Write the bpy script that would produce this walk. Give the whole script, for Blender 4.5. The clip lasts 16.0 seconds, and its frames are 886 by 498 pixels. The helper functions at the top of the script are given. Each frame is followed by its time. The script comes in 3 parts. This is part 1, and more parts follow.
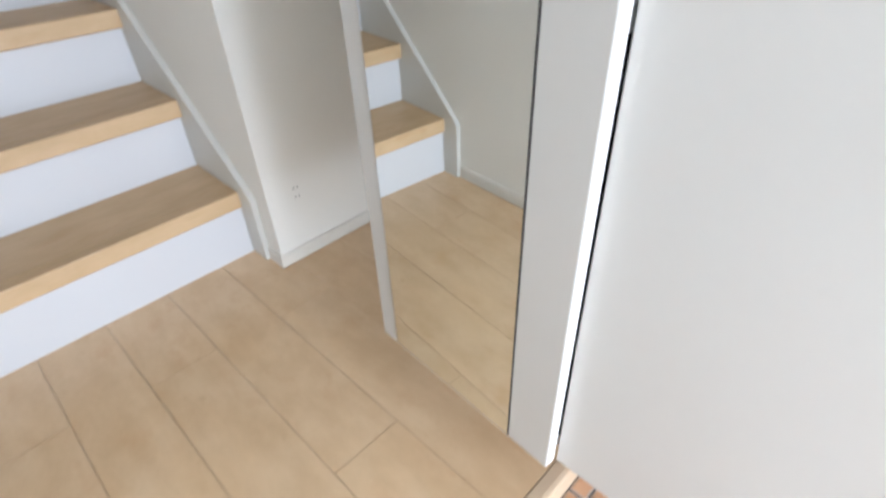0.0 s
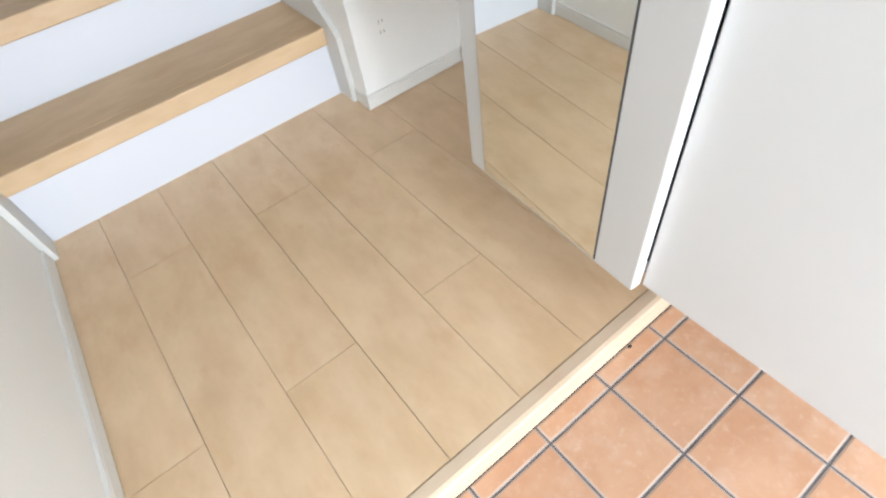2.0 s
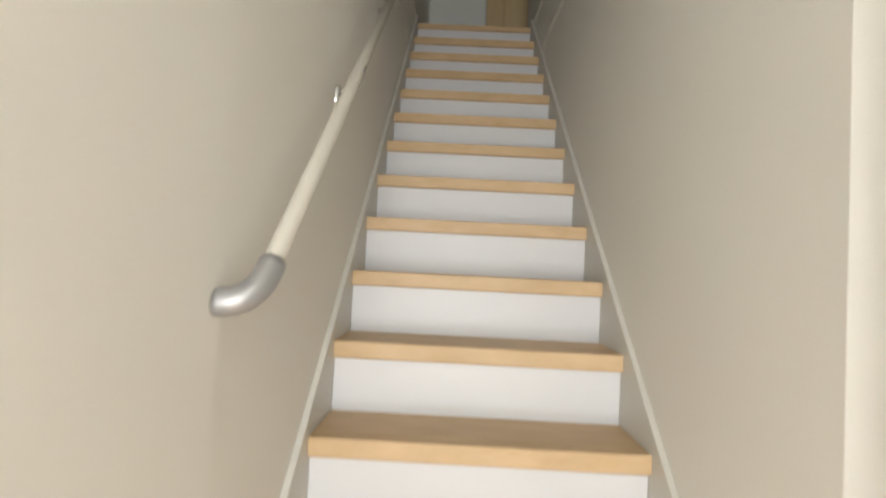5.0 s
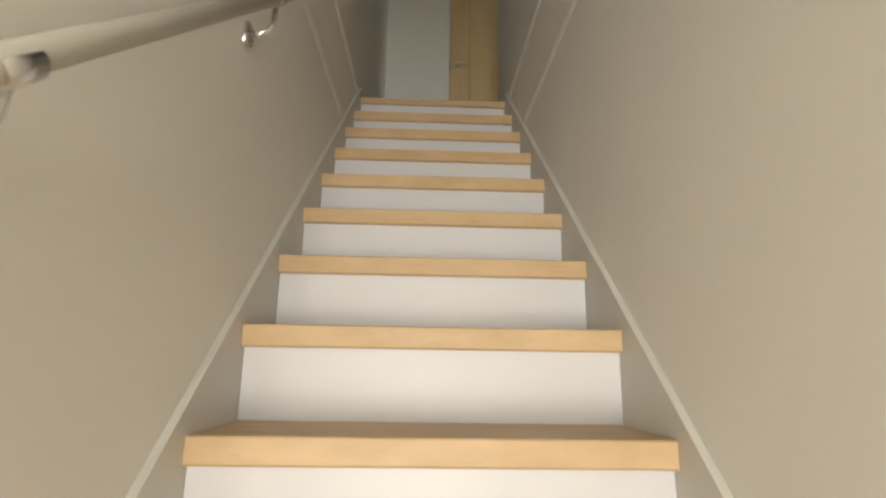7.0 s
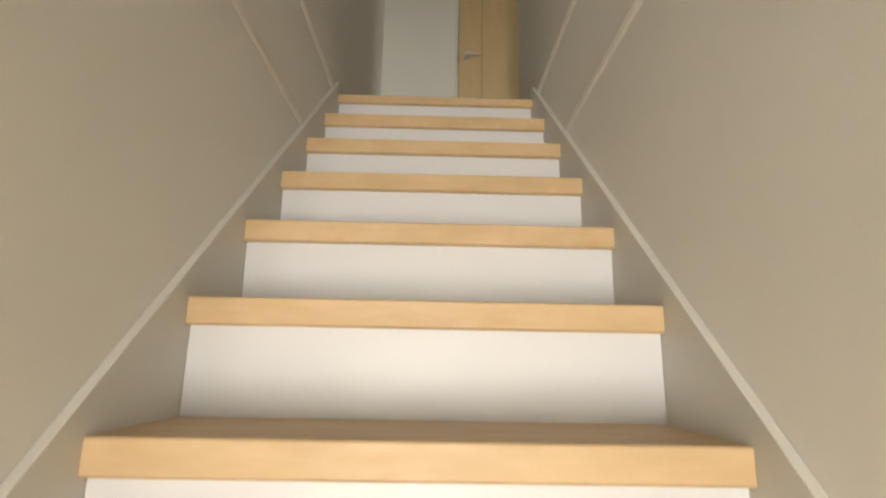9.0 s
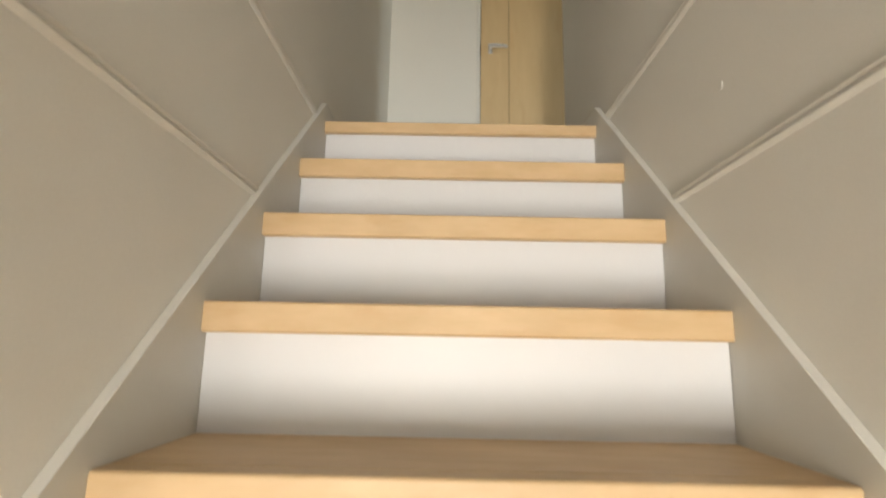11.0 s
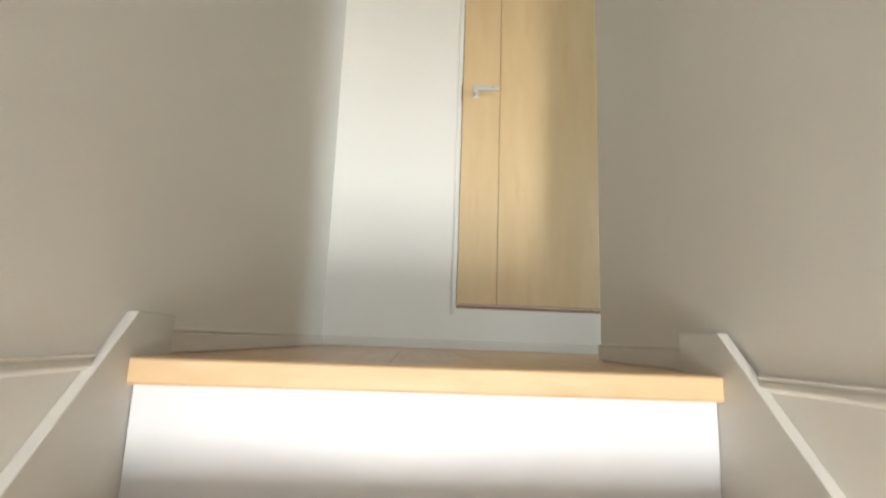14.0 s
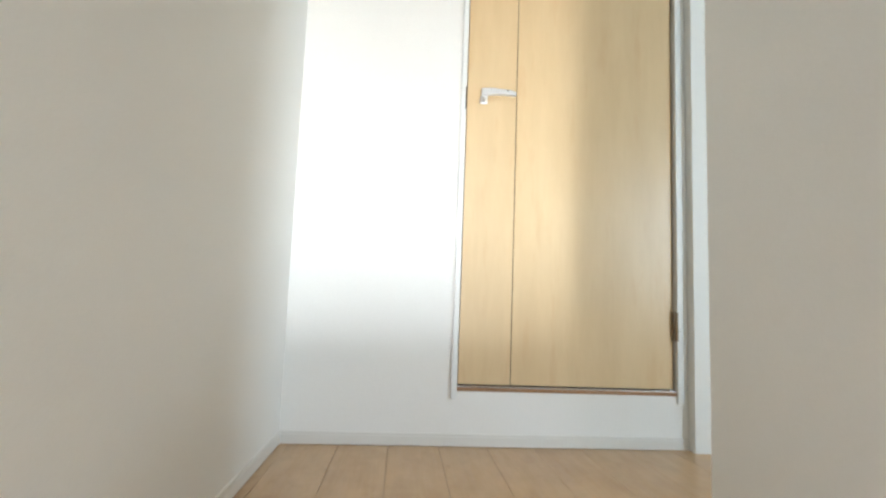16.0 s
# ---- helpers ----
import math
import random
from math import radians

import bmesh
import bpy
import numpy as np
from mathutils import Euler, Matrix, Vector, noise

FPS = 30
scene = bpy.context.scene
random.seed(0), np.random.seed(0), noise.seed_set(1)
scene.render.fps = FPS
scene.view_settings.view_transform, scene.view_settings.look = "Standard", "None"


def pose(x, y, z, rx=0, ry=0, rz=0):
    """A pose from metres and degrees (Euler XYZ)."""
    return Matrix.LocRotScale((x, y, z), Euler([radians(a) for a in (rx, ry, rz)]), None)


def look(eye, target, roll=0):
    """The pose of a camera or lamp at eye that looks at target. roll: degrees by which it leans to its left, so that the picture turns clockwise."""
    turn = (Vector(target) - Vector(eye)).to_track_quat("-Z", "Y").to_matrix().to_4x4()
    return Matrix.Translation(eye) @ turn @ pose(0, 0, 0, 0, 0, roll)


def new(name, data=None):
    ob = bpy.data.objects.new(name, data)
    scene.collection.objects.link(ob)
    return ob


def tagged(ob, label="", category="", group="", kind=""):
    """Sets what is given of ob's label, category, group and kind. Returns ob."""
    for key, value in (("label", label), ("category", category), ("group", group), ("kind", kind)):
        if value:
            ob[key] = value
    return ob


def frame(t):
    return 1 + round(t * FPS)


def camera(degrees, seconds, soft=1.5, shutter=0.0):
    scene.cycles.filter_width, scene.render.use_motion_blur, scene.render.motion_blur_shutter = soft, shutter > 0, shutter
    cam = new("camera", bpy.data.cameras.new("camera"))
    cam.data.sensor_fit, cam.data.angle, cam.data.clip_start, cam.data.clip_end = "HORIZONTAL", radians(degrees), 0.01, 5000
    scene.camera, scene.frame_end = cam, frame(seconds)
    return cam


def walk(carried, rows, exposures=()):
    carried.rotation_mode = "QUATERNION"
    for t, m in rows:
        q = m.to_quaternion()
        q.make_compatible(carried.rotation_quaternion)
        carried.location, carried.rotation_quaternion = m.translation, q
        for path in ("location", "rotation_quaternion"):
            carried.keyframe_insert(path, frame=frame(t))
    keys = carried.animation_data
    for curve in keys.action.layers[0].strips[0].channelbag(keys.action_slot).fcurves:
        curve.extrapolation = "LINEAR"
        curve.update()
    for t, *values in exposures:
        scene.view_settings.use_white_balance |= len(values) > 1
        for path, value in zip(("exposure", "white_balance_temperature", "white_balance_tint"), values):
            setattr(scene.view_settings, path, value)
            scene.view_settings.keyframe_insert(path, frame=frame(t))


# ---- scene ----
cam = camera(80.87, 16.0, soft=2.3, shutter=0.4)
walk(cam, [
    (0.0, pose(-0.062, -1.281, 0.922, 53.07, 1.74, -46.01)),
    (0.2, pose(-0.080, -1.291, 0.894, 50.13, 1.90, -44.52)),
    (0.5, pose(-0.076, -1.297, 0.878, 44.09, 3.06, -43.54)),
    (1.0, pose(-0.093, -1.305, 0.869, 40.61, 4.70, -42.55)),
    (1.5, pose(-0.111, -1.312, 0.863, 37.75, 6.19, -40.44)),
    (2.0, pose(-0.103, -1.301, 0.862, 39.53, 6.48, -38.43)),
    (2.5, pose(-0.119, -1.295, 0.860, 40.39, 5.62, -35.62)),
    (3.0, pose(-0.156, -1.256, 0.879, 44.81, 7.63, -19.62)),
    (3.5, pose(-0.135, -1.224, 0.879, 55.83, 7.08, -4.44)),
    (4.0, pose(-0.161, -1.114, 0.946, 75.07, 1.08, 2.85)),
    (4.5, pose(-0.134, -1.030, 0.975, 83.38, -4.33, 1.87)),
    (5.0, pose(-0.096, -0.832, 1.042, 92.25, -2.90, 0.67)),
    (5.2, pose(-0.068, -0.697, 1.096, 93.59, -1.98, 0.33)),
    (7.5, pose(-0.016, 0.389, 1.385, 103.56, -0.93, -2.27)),
    (8.0, pose(-0.004, 0.568, 1.457, 102.67, -0.14, -1.22)),
    (8.5, pose(0.002, 0.757, 1.622, 101.22, -0.37, -1.33)),
    (9.0, pose(0.011, 0.913, 1.735, 102.50, -1.02, -1.13)),
    (11.5, pose(-0.038, 1.562, 2.322, 100.01, -1.05, 0.39)),
    (12.0, pose(-0.023, 1.660, 2.450, 99.84, -0.94, -0.14)),
    (12.5, pose(-0.014, 1.818, 2.560, 99.56, -1.64, -1.42)),
    (13.0, pose(-0.039, 1.962, 2.669, 99.70, -1.28, -0.14)),
    (13.5, pose(-0.035, 2.085, 2.837, 99.46, -1.25, -0.70)),
    (14.0, pose(-0.036, 2.224, 2.907, 100.01, -2.03, -3.45)),
    (14.5, pose(-0.063, 2.350, 3.053, 100.40, -2.85, -2.56)),
    (15.0, pose(-0.067, 2.504, 3.163, 97.25, -2.17, -1.03)),
    (15.5, pose(-0.060, 2.588, 3.189, 97.94, -2.14, -3.21)),
    (16.0, pose(-0.040, 2.777, 3.362, 95.92, -2.12, -4.41)),
], exposures=[
    (0.0, -0.5, 5850, 10), (0.5, -0.45, 5850, 10), (1.5, -0.36, 5880, 9), (2.5, -0.24, 5900, 9), (4.0, -0.3, 6550, 9), (5.2, -0.15, 7250, 9), (7.5, 0.42, 8050, 10), (9.0, 0.83, 8150, 10),
    (11.5, 1.46, 7850, 10), (13.5, 2.06, 7350, 10), (15.0, 2.64, 6750, 10), (16.0, 2.78, 6450, 10),
])

# ---- world and light ----
world = bpy.data.worlds.new("sky")
scene.world = world
world.use_nodes = True
wn = world.node_tree.nodes
sky = wn.new("ShaderNodeTexSky")
sky.sky_type, sky.sun_disc = "NISHITA", False
sky.sun_elevation, sky.sun_rotation = radians(42), radians(200)
world.node_tree.links.new(sky.outputs[0], wn["Background"].inputs[0])
wn["Background"].inputs[1].default_value = 0.1


def opening_lamp(name, eye, target, w, h, watts, colour):
    """An area lamp in an opening, for the sky's light and the added fill."""
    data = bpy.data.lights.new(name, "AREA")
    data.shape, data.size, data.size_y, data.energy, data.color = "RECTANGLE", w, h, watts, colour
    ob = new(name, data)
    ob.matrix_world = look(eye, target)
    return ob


opening_lamp("entrance_daylight", (-0.125, -3.18, 0.83), (-0.06, 0.0, 1.05), 0.70, 1.74, 100, (0.86, 0.93, 1.0))
opening_lamp("landing_daylight", (2.17, 2.60, 3.98), (0.5, 3.6, 3.95), 0.70, 1.00, 4.8, (0.68, 0.85, 1.0))
# fill lamp added high over the hall; no window is known there
opening_lamp("stairwell_fill", (0.10, 0.36, 4.45), (0.0, 3.0, 4.2), 0.52, 0.78, 2.0, (0.93, 0.96, 1.0))

# ---- plan, in metres ----
STEPS, RISE, GO, OVER = 14, 0.2050, 0.2290, 0.018
HALF = 0.42          # between the stringers
WALL = 0.4375         # half the stairwell, wall to wall
TOP = STEPS * RISE   # upper floor
NOSE = 0.050         # thickness of a tread
Y_TOP = (STEPS - 1) * GO
X_RIGHT = 0.776      # right wall of the hall
Y_END = -0.129       # end face of the right stair wall
KAMACHI = -1.034     # where the boards end
Z_TILE = -0.070
Y_BACK = -3.20
Y_FAR = 4.626        # wall at the end of the landing
Y_TURN = 3.625       # where the right landing wall ends
Z_CEIL, Z_CEIL2 = 2.45, TOP + 2.42


# ---- materials ----
def material(name, colour, rough=0.5, metal=0.0):
    m = bpy.data.materials.new(name)
    m.use_nodes = True
    b = m.node_tree.nodes["Principled BSDF"]
    b.inputs["Base Color"].default_value = (*colour, 1)
    b.inputs["Roughness"].default_value = rough
    b.inputs["Metallic"].default_value = metal
    return m, m.node_tree.nodes, m.node_tree.links, b


def mix_colour(n, l, fac, a, b, kind="MIX"):
    x = n.new("ShaderNodeMix")
    x.data_type, x.blend_type = "RGBA", kind
    if isinstance(fac, float):
        x.inputs[0].default_value = fac
    else:
        l.new(fac, x.inputs[0])
    for i, v in ((6, a), (7, b)):
        if isinstance(v, tuple):
            x.inputs[i].default_value = (*v, 1)
        else:
            l.new(v, x.inputs[i])
    return x.outputs[2]


def noise_tex(n, l, vec, scale, detail=3.0, rough=0.55):
    t = n.new("ShaderNodeTexNoise")
    t.inputs["Scale"].default_value, t.inputs["Detail"].default_value, t.inputs["Roughness"].default_value = scale, detail, rough
    if vec is not None:
        l.new(vec, t.inputs["Vector"])
    return t.outputs["Fac"]


def ramp(n, l, fac, lo, hi, a=0.0, b=1.0):
    r = n.new("ShaderNodeMapRange")
    r.inputs[1].default_value, r.inputs[2].default_value, r.inputs[3].default_value, r.inputs[4].default_value = lo, hi, a, b
    l.new(fac, r.inputs[0])
    return r.outputs[0]


def place(n, l, scale=(1, 1, 1), shift=False):
    """World position, stretched, with a random shift for each object."""
    g = n.new("ShaderNodeNewGeometry")
    v = g.outputs["Position"]
    if shift:
        info = n.new("ShaderNodeObjectInfo")
        add = n.new("ShaderNodeVectorMath")
        add.operation = "MULTIPLY_ADD"
        comb = n.new("ShaderNodeCombineXYZ")
        for i in range(3):
            l.new(info.outputs["Random"], comb.inputs[i])
        l.new(comb.outputs[0], add.inputs[0])
        add.inputs[1].default_value = (7.3, 11.1, 5.7)
        l.new(v, add.inputs[2])
        v = add.outputs[0]
    m = n.new("ShaderNodeVectorMath")
    m.operation = "MULTIPLY"
    l.new(v, m.inputs[0])
    m.inputs[1].default_value = scale
    return m.outputs[0]


def bump(n, l, b, height, strength, distance):
    u = n.new("ShaderNodeBump")
    u.inputs["Strength"].default_value, u.inputs["Distance"].default_value = strength, distance
    l.new(height, u.inputs["Height"])
    l.new(u.outputs[0], b.inputs["Normal"])


def wallpaper():
    """Embossed white vinyl wallpaper."""
    m, n, l, b = material("wallpaper", (0.84, 0.815, 0.762), 0.72)
    v = place(n, l)
    big = noise_tex(n, l, v, 1.3, 2.0)
    fine = noise_tex(n, l, v, 210.0, 2.0, 0.6)
    knots = noise_tex(n, l, place(n, l, (1, 1, 0.55)), 95.0, 3.0, 0.6)
    c = mix_colour(n, l, ramp(n, l, big, 0.3, 0.7), (0.84, 0.815, 0.762), (0.87, 0.85, 0.80))
    c = mix_colour(n, l, ramp(n, l, fine, 0.3, 0.7, 0.0, 0.35), c, (0.80, 0.778, 0.728))
    l.new(c, b.inputs["Base Color"])
    add = n.new("ShaderNodeMath")
    l.new(fine, add.inputs[0])
    l.new(knots, add.inputs[1])
    bump(n, l, b, add.outputs[0], 0.23, 0.0014)
    return m


def wood(name, dark, light, axis, rough, gloss_bump=0.12, coat=0.0, streak=0.15, knots=0.0):
    """Pale maple, its grain along one axis; each board a little different."""
    m, n, l, b = material(name, light, rough)
    stretch = {"x": (1.6, 22, 22), "y": (22, 1.6, 22), "z": (22, 22, 1.6)}[axis]
    soft = {"x": (1.6, 4.5, 4.5), "y": (4.2, 2.2, 4.2), "z": (4.5, 4.5, 0.8)}[axis]
    grain = noise_tex(n, l, place(n, l, stretch, True), 3.0, 5.0, 0.6)
    cloud = noise_tex(n, l, place(n, l, soft, True), 3.2, 5.0, 0.6)
    fleck = noise_tex(n, l, place(n, l, tuple(k * 1.5 for k in soft), True), 3.0, 3.0)
    info = n.new("ShaderNodeObjectInfo")
    c = mix_colour(n, l, ramp(n, l, cloud, 0.36, 0.66), dark, light)
    c = mix_colour(n, l, ramp(n, l, grain, 0.45, 0.8, 0.0, streak), c, tuple(0.82 * x for x in dark))
    c = mix_colour(n, l, ramp(n, l, fleck, 0.58, 0.74, 0.0, 0.45), c, (0.93 * dark[0], 0.80 * dark[1], 0.70 * dark[2]))
    c = mix_colour(n, l, ramp(n, l, info.outputs["Random"], 0.0, 1.0, 0.0, 0.12), c, tuple(0.80 * x for x in light))
    if knots:
        spot = noise_tex(n, l, place(n, l, {"x": (9, 16, 16), "y": (16, 9, 16), "z": (16, 16, 9)}[axis], True), 1.0, 4.0, 0.65)
        c = mix_colour(n, l, ramp(n, l, spot, 0.64, 0.74, 0.0, knots), c, (0.80 * dark[0], 0.68 * dark[1], 0.58 * dark[2]))
        pale = noise_tex(n, l, place(n, l, {"x": (3, 8, 8), "y": (8, 3, 8), "z": (8, 8, 3)}[axis], True), 1.0, 5.0, 0.6)
        c = mix_colour(n, l, ramp(n, l, pale, 0.52, 0.70, 0.0, 0.5), c, (1.06 * light[0], 1.04 * light[1], 1.0 * light[2]))
    l.new(c, b.inputs["Base Color"])
    l.new(ramp(n, l, grain, 0.3, 0.7, rough - 0.05, rough + 0.07), b.inputs["Roughness"])
    b.inputs["Coat Weight"].default_value = coat
    b.inputs["Coat Roughness"].default_value = 0.25
    bump(n, l, b, grain, gloss_bump, 0.0006)
    return m


def painted(name, colour, rough=0.45, wear=0.04, fine=60.0):
    """Smooth paint or foil with faint unevenness."""
    m, n, l, b = material(name, colour, rough)
    v = place(n, l)
    big = noise_tex(n, l, v, 2.4, 3.0)
    small = noise_tex(n, l, v, fine, 3.0)
    c = mix_colour(n, l, ramp(n, l, big, 0.35, 0.7), colour, tuple(x * (1 - wear) for x in colour))
    c = mix_colour(n, l, ramp(n, l, small, 0.62, 0.8, 0.0, 0.3), c, tuple(x * (1 - 2 * wear) for x in colour))
    l.new(c, b.inputs["Base Color"])
    l.new(ramp(n, l, small, 0.3, 0.7, rough - 0.05, rough + 0.06), b.inputs["Roughness"])
    bump(n, l, b, small, 0.06, 0.0005)
    return m


def terracotta():
    m, n, l, b = material("terracotta_tile", (0.55, 0.27, 0.14), 0.62)
    v = place(n, l, (1, 1, 1), True)
    cloud = noise_tex(n, l, v, 9.0, 5.0, 0.6)
    speck = noise_tex(n, l, v, 70.0, 3.0, 0.65)
    info = n.new("ShaderNodeObjectInfo")
    c = mix_colour(n, l, ramp(n, l, cloud, 0.32, 0.68), (0.50, 0.272, 0.15), (0.60, 0.378, 0.24))
    c = mix_colour(n, l, ramp(n, l, speck, 0.55, 0.75, 0.0, 0.55), c, (0.66, 0.47, 0.345))
    haze = noise_tex(n, l, v, 16.0, 4.0, 0.6)
    c = mix_colour(n, l, ramp(n, l, haze, 0.52, 0.72, 0.0, 0.4), c, (0.66, 0.49, 0.38))
    c = mix_colour(n, l, ramp(n, l, info.outputs["Random"], 0.0, 1.0, 0.0, 0.3), c, (0.47, 0.23, 0.12))
    l.new(c, b.inputs["Base Color"])
    bump(n, l, b, speck, 0.25, 0.0012)
    return m


def grout_mat():
    m, n, l, b = material("grout", (0.36, 0.36, 0.38), 0.9)
    v = place(n, l)
    s = noise_tex(n, l, v, 30.0, 5.0, 0.7)
    l.new(mix_colour(n, l, ramp(n, l, s, 0.3, 0.7), (0.09, 0.09, 0.10), (0.175, 0.18, 0.195)), b.inputs["Base Color"])
    bump(n, l, b, noise_tex(n, l, v, 300.0, 2.0), 0.5, 0.001)
    return m


PAPER = wallpaper()
CEILING = painted("ceiling_paper", (0.80, 0.79, 0.76), 0.8, 0.03, 150.0)
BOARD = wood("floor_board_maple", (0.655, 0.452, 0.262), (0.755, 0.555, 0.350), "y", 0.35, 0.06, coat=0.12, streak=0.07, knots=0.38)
# oranger maple upstairs; the landing's dimmer light is put into its darker tone
LANDING_SHADED = wood("landing_board_maple_shaded", (0.47, 0.285, 0.135), (0.56, 0.36, 0.18), "y", 0.34, 0.03, coat=0.2, streak=0.07, knots=0.4)
TREAD = wood("tread_maple", (0.56, 0.385, 0.21), (0.655, 0.465, 0.275), "x", 0.48)
EDGE = wood("kamachi_maple", (0.62, 0.475, 0.325), (0.69, 0.54, 0.385), "x", 0.5)
VENEER = wood("door_veneer_maple", (0.70, 0.50, 0.275), (0.75, 0.55, 0.315), "z", 0.36, coat=0.15, streak=0.08)
SILLWOOD = wood("threshold_wood", (0.30, 0.15, 0.07), (0.40, 0.22, 0.11), "x", 0.35)
RISER = painted("riser_white", (0.68, 0.68, 0.70), 0.42, 0.02)
TRIM = painted("trim_offwhite", (0.77, 0.74, 0.68), 0.45, 0.04)
STRING = painted("stringer_offwhite", (0.67, 0.65, 0.60), 0.45, 0.04)
CASING = painted("casing_white", (0.80, 0.79, 0.75), 0.42, 0.03)
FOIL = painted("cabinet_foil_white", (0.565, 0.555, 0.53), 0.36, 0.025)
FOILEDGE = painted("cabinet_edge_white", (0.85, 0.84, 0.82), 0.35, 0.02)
BLACK = painted("cabinet_inside_black", (0.012, 0.012, 0.014), 0.48, 0.2)
SHELFEDGE = painted("shelf_edge_charcoal", (0.035, 0.036, 0.042), 0.4, 0.1)
GAP = painted("dark_gap", (0.03, 0.025, 0.02), 0.7, 0.1)
FLOORSEAM = painted("board_joint_brown", (0.40, 0.265, 0.15), 0.6, 0.1)
SEAM = painted("groove_brown", (0.24, 0.145, 0.07), 0.6, 0.1)
DENT = painted("wall_dent_grey", (0.47, 0.45, 0.42), 0.8, 0.1)
VINYL = painted("rail_cream_vinyl", (0.51, 0.48, 0.42), 0.6, 0.04)
TILE, GROUT = terracotta(), grout_mat()
RIM = painted("tile_rim_pale", (0.53, 0.40, 0.315), 0.6, 0.12, 90.0)
MIRROR = material("mirror_silver", (0.86, 0.88, 0.86), 0.015, 1.0)[0]
CHROME = material("chrome", (0.72, 0.72, 0.73), 0.22, 1.0)[0]
SATIN = painted("satin_silver", (0.46, 0.46, 0.47), 0.48, 0.06)
SATIN.node_tree.nodes["Principled BSDF"].inputs["Metallic"].default_value = 0.7
PALEMETAL = painted("handle_satin_aluminium", (0.74, 0.74, 0.75), 0.32, 0.04)
PALEMETAL.node_tree.nodes["Principled BSDF"].inputs["Metallic"].default_value = 0.55
BRASS = painted("hinge_bronze", (0.36, 0.27, 0.17), 0.4, 0.1)
BRASS.node_tree.nodes["Principled BSDF"].inputs["Metallic"].default_value = 0.7

# ---- mesh helpers ----
ORIGIN = {}


def thing(name, at, label="", category="", group="", kind=""):
    ob = new(name)
    ob.empty_display_size = 0.05
    ob.location = at
    ORIGIN[ob] = Vector(at)
    return tagged(ob, label, category, group, kind)


def part(name, bm, mat, parent=None, label="", at=(0, 0, 0)):
    """One mesh object out of a bmesh in world places, under a thing or a part."""
    me = bpy.data.meshes.new(name)
    base = ORIGIN.get(parent, Vector(at))
    bmesh.ops.translate(bm, verts=bm.verts, vec=-base)
    bmesh.ops.recalc_face_normals(bm, faces=bm.faces)
    bm.to_mesh(me)
    bm.free()
    me.materials.append(mat)
    ob = new(name, me)
    if parent is None:
        ob.location = base
    else:
        ob.parent = parent
    ORIGIN[ob] = base
    return tagged(ob, label)


def box(x0, x1, y0, y1, z0, z1, bevel=0.0, bm=None, segs=2):
    bm = bm or bmesh.new()
    vs = [bm.verts.new((x, y, z)) for x in (x0, x1) for y in (y0, y1) for z in (z0, z1)]
    fs = [bm.faces.new([vs[i] for i in f]) for f in ((0, 1, 3, 2), (4, 6, 7, 5), (0, 4, 5, 1), (2, 3, 7, 6), (0, 2, 6, 4), (1, 5, 7, 3))]
    if bevel:
        es = {e for f in fs for e in f.edges}
        bmesh.ops.bevel(bm, geom=list(es), offset=bevel, segments=segs, profile=0.5, affect="EDGES")
    return bm


def prism(pts, axis, lo, hi, bevel=0.0):
    """A flat outline drawn out along an axis: (y, z) along x, (x, z) along y, (x, y) along z."""
    bm = bmesh.new()

    def put(p, s):
        return {"x": (s, p[0], p[1]), "y": (p[0], s, p[1]), "z": (p[0], p[1], s)}[axis]

    a, b = [bm.verts.new(put(p, lo)) for p in pts], [bm.verts.new(put(p, hi)) for p in pts]
    bm.faces.new(a)
    bm.faces.new(b[::-1])
    k = len(pts)
    for i in range(k):
        bm.faces.new((a[i], b[i], b[(i + 1) % k], a[(i + 1) % k]))
    if bevel:
        bmesh.ops.bevel(bm, geom=list(bm.edges), offset=bevel, segments=2, profile=0.5, affect="EDGES")
    return bm


def tube(points, radius, sides=20, bm=None, caps=True):
    """A round bar along points."""
    bm = bm or bmesh.new()
    pts = [Vector(p) for p in points]
    rings, side = [], None
    for i, p in enumerate(pts):
        d = (pts[min(i + 1, len(pts) - 1)] - pts[max(i - 1, 0)]).normalized()
        if side is None:
            side = d.cross(Vector((0.31, 0.2, 0.93))).normalized()
        side = (side - d * side.dot(d)).normalized()
        up = d.cross(side)
        rings.append([bm.verts.new(p + radius * (math.cos(a) * side + math.sin(a) * up)) for a in (2 * math.pi * k / sides for k in range(sides))])
    for r, s in zip(rings, rings[1:]):
        for k in range(sides):
            f = bm.faces.new((r[k], r[(k + 1) % sides], s[(k + 1) % sides], s[k]))
            f.smooth = True
    if caps:
        bm.faces.new(rings[0])
        bm.faces.new(rings[-1])
    return bm


def wall(name, bm, label, mat=None):
    ob = part(name, bm, mat or PAPER)
    return tagged(ob, label, "wall", kind="structure")


# ---- walls, ceilings ----
T = 0.12
PLAIN = "white embossed vinyl wallpaper wall beside the wooden stairs"
LEAN = 0.030         # the hall's left wall runs a little askew
X_HALL = -WALL - LEAN * (-0.05 - Y_BACK)
wall("wall_left_stairs", box(-WALL - T, -WALL, -0.05, 3.0, -0.3, TOP), "white embossed wallpaper wall along the stairs")
wall("wall_left_hall", prism([(-WALL, -0.05), (-WALL - T, -0.05), (X_HALL - T, Y_BACK), (X_HALL, Y_BACK)], "z", -0.3, Z_CEIL), "white embossed wallpaper wall along the hall")
wall("wall_left_landing", box(-WALL - T, -WALL, 3.0, Y_FAR + T, TOP - 0.4, Z_CEIL2), "white embossed wallpaper wall beside the upper landing")
